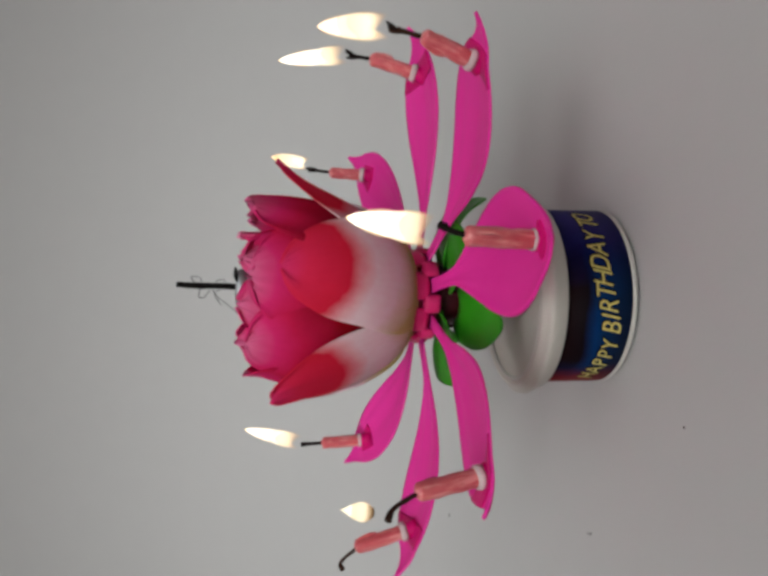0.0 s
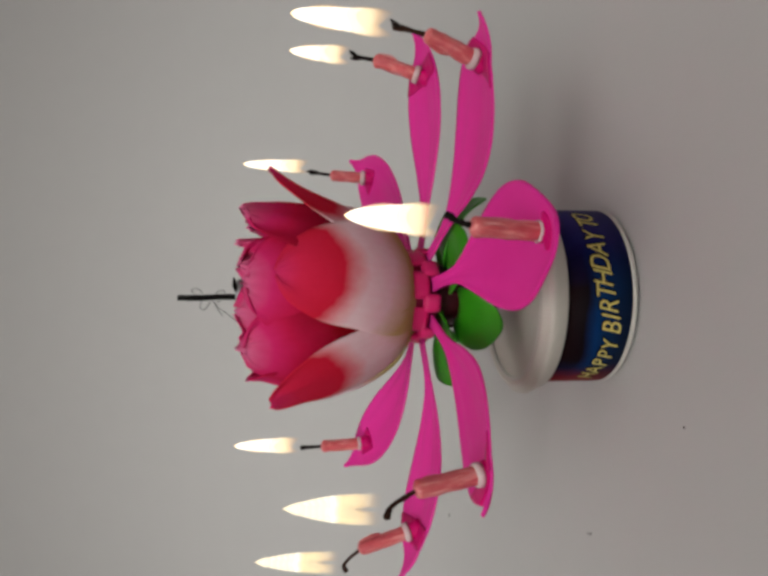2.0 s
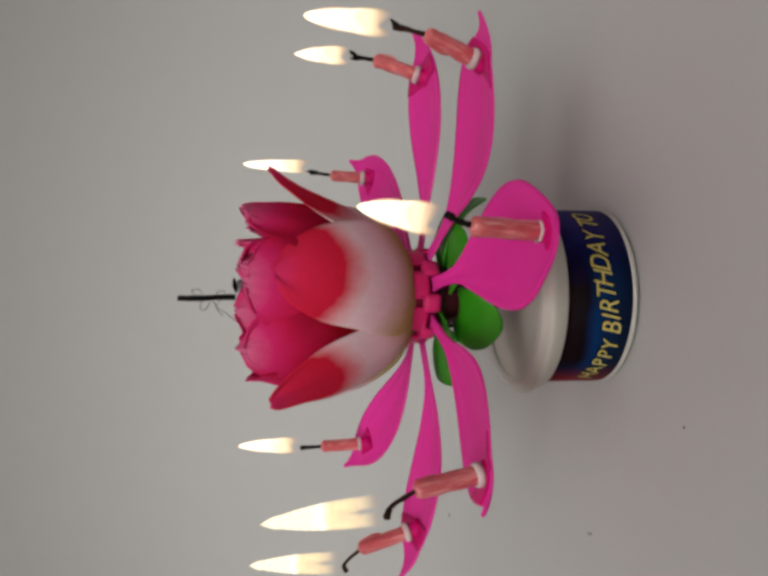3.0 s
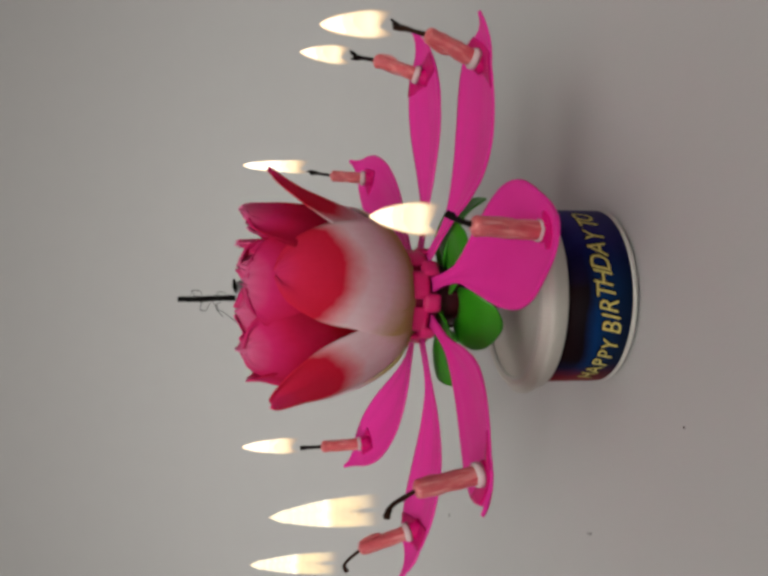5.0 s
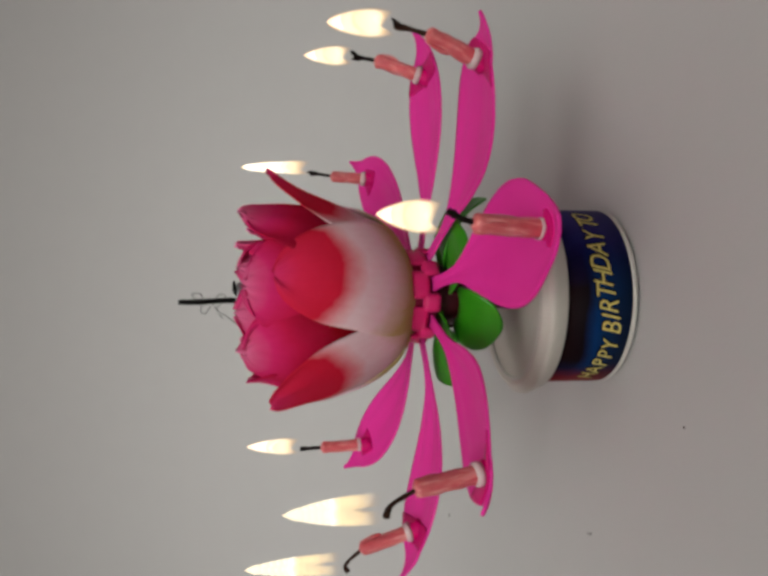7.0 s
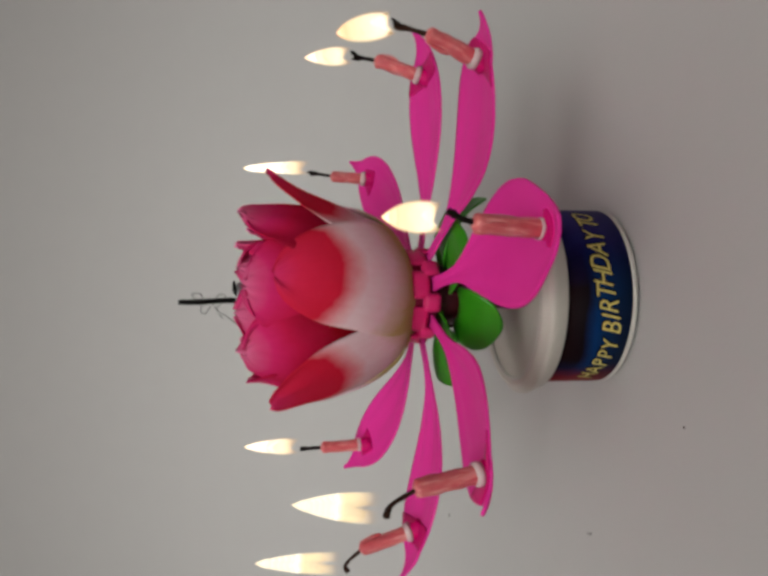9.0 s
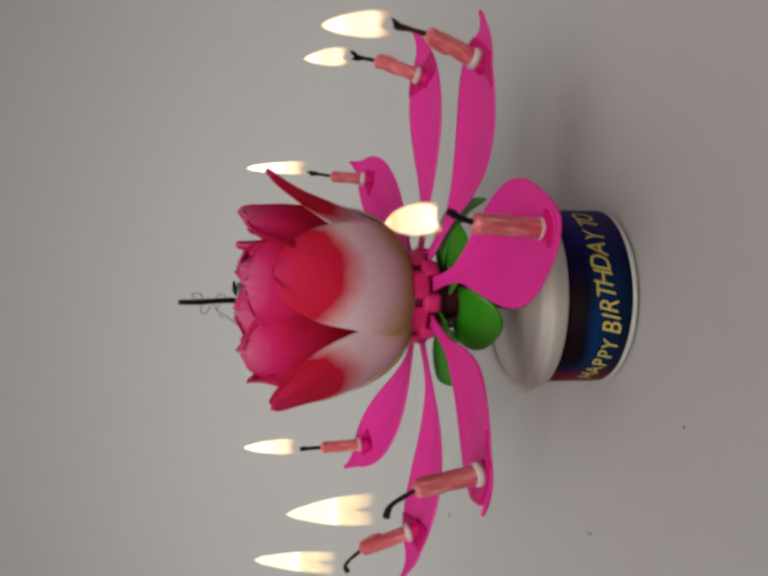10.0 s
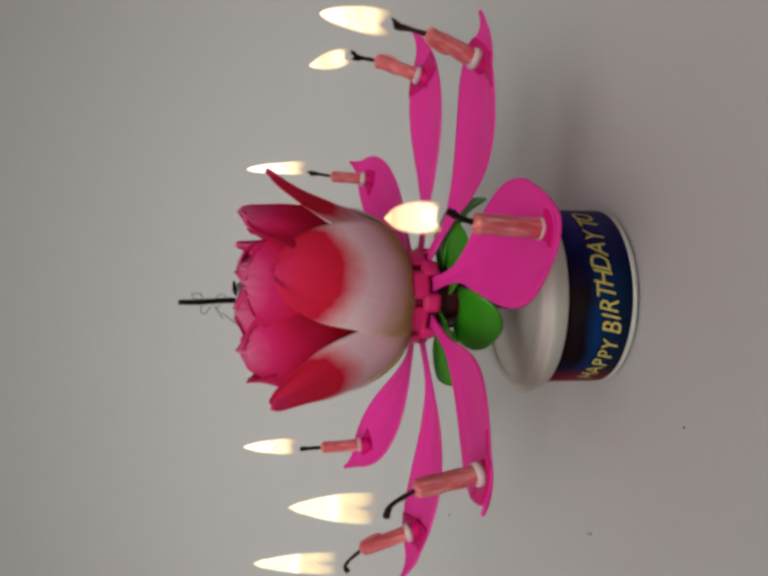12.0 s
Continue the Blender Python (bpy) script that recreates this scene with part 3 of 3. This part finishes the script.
def birthday_candle(key):
    az, foot, top, wick, lean, _ = ARMS[key]
    p0, p1, p2 = polar(az, foot[0], foot[1]), polar(az, top[0], top[1]), polar(az, wick[0], wick[1])
    axis = p1 - p0
    at = Matrix.Translation(p0 - axis.normalized() * 0.0022) @ axis.to_track_quat("Z", "Y").to_matrix().to_4x4()
    words = {"F": "pink birthday candle whose wick has just caught fire", "G": "pink birthday candle with a long bent wick and a growing flame"}
    ob = thing("birthday_candle", words.get(key, "small burning pink birthday candle in a petal holder"), "candle", "candles on the petals", at=at)
    inv = at.inverted()
    h = axis.length + 0.0022
    seed = az * 0.37
    prof = [(0.0016, 0.0), (0.00195, 0.0004)] + [(0.00195 + 0.00007 * math.sin(seed + 2 * i), 0.0004 + (h - 0.0016) * i / 8) for i in range(1, 9)]
    prof += [(0.0018, h - 0.0006), (0.0011, h - 0.0001), (0.0004, h + 0.0002)]
    part("wax", lathe(prof, 28, 0.13, seed), WAX, ob, "melted pink wax stick")
    drip = [(0.0019 * math.cos(seed), 0.0019 * math.sin(seed), h - 0.001), (0.0021 * math.cos(seed), 0.0021 * math.sin(seed), h - 0.004), (0.0020 * math.cos(seed), 0.0020 * math.sin(seed), h - 0.0065)]
    part("wax_drip", tube(smooth_line(drip, 4), [0.0002 + 0.0004 * math.sin(math.pi * i / 9) for i in range(9)], 8), WAX, ob)
    col = part("collar", lathe([(0.0018, 0.0004), (0.0025, 0.0003), (0.0026, 0.0009), (0.0025, 0.0016), (0.0022, 0.0020), (0.0018, 0.0020)], 28, 0.06, seed, closed=True), COLLAR, ob, "white plastic candle collar")
    if key in "EH":
        col.scale = (0.85, 0.85, 0.8) if key == "E" else (0.86, 0.86, 0.45)
    tip = inv @ (p2 + Vector((SIDEWAYS.get(key, 0.0), 0, 0)))
    bowed = {"F": 0.0022, "G": 0.0018}.get(key, 0.0003)
    mid = Vector((0, 0, h)).lerp(tip, 0.5) + Vector((0, 0, bowed))
    line = smooth_line([(0, 0, h - 0.0008), mid, tip], 6)
    part("wick", tube(line, [(0.00046 if key in "FG" else 0.00056) + 0.00020 * (i > len(line) * 0.6) for i in range(len(line))], 10, 0.5), WICK_BROWN if key in "AFG" else SOOT, ob, "charred cotton wick")
    if key in "ABC":
        for k, (dx, dy) in enumerate(((0.0009, 0.0005), (-0.0010, 0.0002), (0.0002, -0.0010))):
            s = line[len(line) * 3 // 5 + k]
            if key != "B":
                dx, dy = dx * 0.45, dy * 0.45
            part("wick_strand", tube(smooth_line([s, s + Vector((dx, dy, 0.0008)), s + Vector((dx * 1.3, dy * 1.3, 0.0028))], 4), 0.00030, 6, 0.3), SOOT, ob)
    return ob, at, inv


candles = {k: birthday_candle(k) for k in ARMS}

flames = {}
for key, (off, least, radius) in FLAMES.items():
    ob = candles[key][0]
    if key in "FG":
        pieces = []
        for col, first, count in ((0, 2, 12), (-1, 0, 11), (1, 0, 11)):
            for i in range(first, count):
                up = i / (11.0 if col == 0 else 11.5)
                girth = 0.0019 * (1 - 0.34 * up * up) if col == 0 else 0.0017 * (1 - 0.35 * up) * (0.72 + 0.28 * min(1, i / 5))
                glow = FLAME_HAZE if i < (4 if col == 0 else 2) else FLAME_SOFT if i < 6 else FLAME if i < 7 else FLAME_EDGE
                pieces.append((part("flame_tongue", tongue(0.0058, girth, 16, 0.5 if i else 0.8, 1.1), glow, ob, "tongue of a bright yellow candle flame"), col, up))
    else:
        pieces = [part("flame_tongue", tongue(least, radius * (1 - 0.30 * (k / 5) ** 1.5), 20, 0.92 if k < 3 else 0.75, 0.46 + (0.02 if key == "A" else 0.05) * k, (0.42, 0.34, 0.40, 0.30, 0.2, 0.1)[k]), (FLAME_SOFT, FLAME, FLAME, FLAME_MID, FLAME_MID, FLAME_MID)[k], ob, "bright yellow candle flame") for k in range(6)]
        pieces += [part("flame_rim", tongue(least * 1.04, radius * (1.13 - 0.26 * (k / 5) ** 1.5), 20, 0.9, 0.5 + (0.02 if key == "A" else 0.05) * k, 0.45), FLAME_RIM, ob, "faint orange rim of a candle flame") for k in (0, 4)]
    flames[key] = pieces


# ---------------------------------------------------------------- crumbs on the paper
def crumb(x, y, size, seed, z=0.0):
    bm = bmesh.new()
    bmesh.ops.create_icosphere(bm, subdivisions=2, radius=size)
    for v in bm.verts:
        v.co *= 1 + 0.45 * noise.noise(v.co * 900 + Vector((seed, 0, 0)))
        v.co.z = v.co.z * 0.5
    low = min(v.co.z for v in bm.verts)
    bm.transform(Matrix.Translation((x, y, z + GROUND - low)))
    tagged(new("crumb", finish("crumb", bm, CRUMB)), "tiny dark soot crumb lying on the white paper", "crumb", "soot crumbs")


crumb(-0.0303, -0.0432, 0.00038, 1.0)
crumb(-0.0730, 0.0055, 0.00045, 2.0)
crumb(-0.0736, 0.0075, 0.00030, 5.0)
crumb(-0.0906, 0.0350, 0.00018, 7.0)
crumb(-0.0898, 0.0373, 0.00014, 8.0)
crumb(-0.0915, 0.0327, 0.00012, 9.0)
crumb(-0.1243, 0.1745, 0.0008, 3.0, 0.0030)


# ---------------------------------------------------------------- what moves
# how far the spring-loaded head has settled, from 0 (start) to 1 (at rest)
SETTLE = [(0, 0.0), (0.25, 0.36), (0.5, 0.60), (0.75, 0.70), (1.0, 0.735), (1.5, 0.74), (3.0, 0.765), (4.0, 0.785), (5.0, 0.82), (5.5, 0.91), (6.0, 0.99), (6.5, 1.0), (12, 1.0)]
# where each petal arm started from: degrees of turn about the stem, and of tilt
SWING = {"A": (-1.5, -1.1), "B": (-1.3, -1.36), "C": (-1.4, -0.5), "D": (-1.5, -0.1), "E": (-1.7, 0.25), "F": (-0.6, -1.0), "G": (-0.8, 0.35), "H": (-2.0, -1.4)}


def arm_shift(key, s):
    az = ARMS[key][0]
    turn, tilt = SWING[key]
    axis = Vector((math.cos(radians(az)), math.sin(radians(az)), 0))
    k = 1 - s
    return Matrix.Translation(RING_MID) @ Matrix.Rotation(radians(tilt * k), 4, axis) @ Matrix.Rotation(radians(turn * k), 4, "Z") @ Matrix.Translation(-RING_MID)


def flower_shift(s, extra=0.0):
    k = 1 - s
    return Matrix.Translation((0, -0.0005 * k, 0.0555)) @ pose(0, 0, 0, 3.6 * k, (2.8 + extra) * k, 0.4 * k) @ Matrix.Translation((0, 0, -0.0555))


def settled(t):
    for (a, u), (b, v) in zip(SETTLE, SETTLE[1:]):
        if a <= t <= b:
            return u + (v - u) * (t - a) / (b - a)
    return 1.0


def burn(key, rows):
    """rows: seconds, flame length in millimetres, lean to the right in degrees."""
    ob, at, inv = candles[key]
    az, _, _, wick, _, _ = ARMS[key]
    off, least, radius = FLAMES[key]
    root = polar(az, *wick) + Vector(off)
    place = [[] for _ in flames[key]]
    for t, long, lean in rows:
        back = inv @ arm_shift(key, settled(t)).inverted()
        drift = arm_shift(key, settled(t)) @ root
        if key in "FG":
            drift.z += (0.0026 if key == "G" else 0.0012) * max(0.0, 1 - long / 18)
        stand = Matrix.Translation(drift) @ pose(0, 0, 0, 0, lean, 0)
        if key in "FG":
            reach = max(0.0, long * 0.001 - 0.0056)
            spread = min(1.0, reach / 0.009)
            in_wax = Matrix.Translation((0, 0, (inv @ polar(az, *ARMS[key][2])).z - 0.0068))
            for keys, (piece, col, up) in zip(place, flames[key]):
                if long < 2 + 4 * up:
                    keys.append((t, in_wax))
                else:
                    if keys and keys[-1][1] == in_wax:
                        keys.append((t - 0.067, in_wax))
                    keys.append((t, back @ stand @ Matrix.Translation((col * (0.0013 * max(0.0, 1 - up ** 3) + 0.0004 * max(0.0, 1 - 2 * up)) * spread, 0, reach * up))))
        else:
            more = max(0.0004, long * 0.001 + 0.001 - least)
            for k, keys in zip((0, 1, 2, 3, 4, 5, 0, 4), place):
                keys.append((t, back @ stand @ Matrix.Translation((0, 0, more * k / 5 - 0.001))))
    for piece, keys in zip(flames[key], place):
        walk(piece[0] if key in "FG" else piece, keys)


def motions():
    for k in ARMS:
        ob, frame_ = arms[k]
        walk(ob, [(t, arm_shift(k, s) @ frame_) for t, s in SETTLE])
        candle, at, _ = candles[k]
        walk(candle, [(t, arm_shift(k, s) @ at) for t, s in SETTLE])
    walk(flower, [(t, flower_shift(s) @ FLOWER_AT) for t, s in SETTLE])
    walk(sparkler, [(t, flower_shift(s, 1.5) @ FLOWER_AT) for t, s in SETTLE])
    walk(hub, [(t, HUB_AT @ pose(0, 0, 0, 0, 0, -1.5 * (1 - s))) for t, s in SETTLE])
    burn("A", [(0, 14.9, -3), (0.2, 19.1, -2), (0.4, 18.8, 0), (0.6, 19.9, 5), (0.8, 21.6, 6), (1, 22.3, 5), (1.5, 23.1, 3), (2, 21.8, 3.4), (2.5, 20.2, 3.4), (3, 19, 2.8), (5, 15.5, -3.6), (5.5, 15, -4.6), (6, 14.1, -1.8), (6.5, 14.2, -2.8), (7, 14.1, -1.9), (9, 12.2, -13.4), (9.5, 14.2, -8.9), (10, 15.3, -4.8), (10.5, 14.9, -5.7), (11, 14, -11.2), (11.5, 14, -7.2), (12, 15.8, 5.1)])
    burn("B", [(0, 18.7, -8), (0.2, 18.7, -1), (0.4, 21.5, -1), (0.6, 21.4, 4), (0.8, 20.8, 0), (1, 20.3, 0), (1.5, 18.7, 1), (2, 16.9, 2.1), (2.5, 16, 0.9), (3, 15.4, -1), (5, 14, 1.6), (5.5, 12.8, -2.4), (6, 12.6, -2.2), (6.5, 13, -2.2), (7, 13, -2.2), (9, 12.9, -5.4), (9.5, 11.5, -5.7), (10, 13.1, -6.6), (10.5, 13, -4.7), (11, 13.3, -3.5), (11.5, 11.2, -10.2), (12, 12.1, -17.1)])
    burn("C", [(0, 12.3, 10), (0.2, 14.7, 3), (0.4, 16.3, 4), (0.6, 17.1, 3), (0.8, 20.2, 3), (1, 20.4, 3), (1.5, 22.0, 2), (2, 22.7, 1), (2.5, 23.1, 1), (3, 22.8, 1), (5, 22.7, 0), (6, 23.4, -1), (7, 23.4, -1), (9, 22.8, -2), (9.5, 20.2, -4), (10, 21.6, -2), (11, 21.5, -1), (12, 21.6, -3)])
    burn("D", [(0, 14, 4), (1.5, 19, 2), (5.5, 20, 0), (9.5, 18, -2), (12, 19, 0)])
    burn("E", [(0, 18.4, 15), (0.2, 19.1, 5), (0.4, 19.2, 4), (0.6, 20.0, 5), (0.8, 21.1, 2), (1, 21.6, 2), (1.5, 20.8, 2), (2, 21.1, 1), (2.5, 19.8, 0), (3, 19.7, 1), (5, 18.4, 0), (6, 17.7, 0), (7, 16.6, 1), (9, 17.4, 1), (10.5, 17.7, 0), (11.5, 17.7, 0), (12, 17.7, 1)])
    burn("F", [(0, 0, 10), (0.2, 1.5, 10), (0.4, 3, 10), (0.6, 4.5, 10), (0.8, 7.2, 10), (1, 9, 8), (1.5, 17, 4), (2, 22.3, 3.6), (2.5, 23.6, 1.7), (3, 23.7, 1.4), (5, 23.6, 1.8), (5.5, 23.1, 0.9), (6, 23.7, 7.7), (6.5, 23.7, 7.4), (7, 25.2, -1.1), (9, 22.5, 3), (9.5, 21.2, -4.1), (10, 22.8, 5.6), (10.5, 23, 3.9), (11, 23, 0.7), (11.5, 22.6, 2.3), (12, 23, 3)])
    burn("G", [(0, 6.3, 8), (0.2, 7.9, 5), (0.4, 9.2, 3), (0.6, 10.4, 2), (0.8, 12.1, 2), (1, 13.1, 1), (1.5, 15.1, 2), (2, 18.3, 3.1), (2.5, 20.8, 0.5), (3, 22.4, -4.4), (5, 20.7, -1.6), (5.5, 19.9, -2), (6, 19.5, 1.9), (6.5, 18.1, 1.9), (7, 18.3, -1.5), (9, 16.4, 4.9), (9.5, 17.7, 1), (10, 17.5, -0.8), (10.5, 17.3, -2.7), (11, 16.4, -4.9), (11.5, 16.4, -6.2), (12, 17.1, 3.3)])
    burn("H", [(0, 15.4, 8), (0.2, 18.6, 13), (0.4, 19, 11), (0.6, 20.4, 7), (0.8, 20.4, 10), (1, 19.3, 10), (1.5, 17.9, 7), (2, 16.9, 2.5), (2.5, 15.6, 9.9), (3, 14.9, 8.9), (5, 12.5, 2.1), (5.5, 12.2, 5.3), (6, 11.8, 4.2), (6.5, 11.8, 3.2), (7, 11.5, 2), (9, 10.5, -0.7), (9.5, 10.5, -2.1), (10, 9.9, -6.8), (10.5, 10.4, -3.1), (11, 10.4, -3.1), (11.5, 10.3, 4.8), (12, 9.9, -1.7)])


motions()
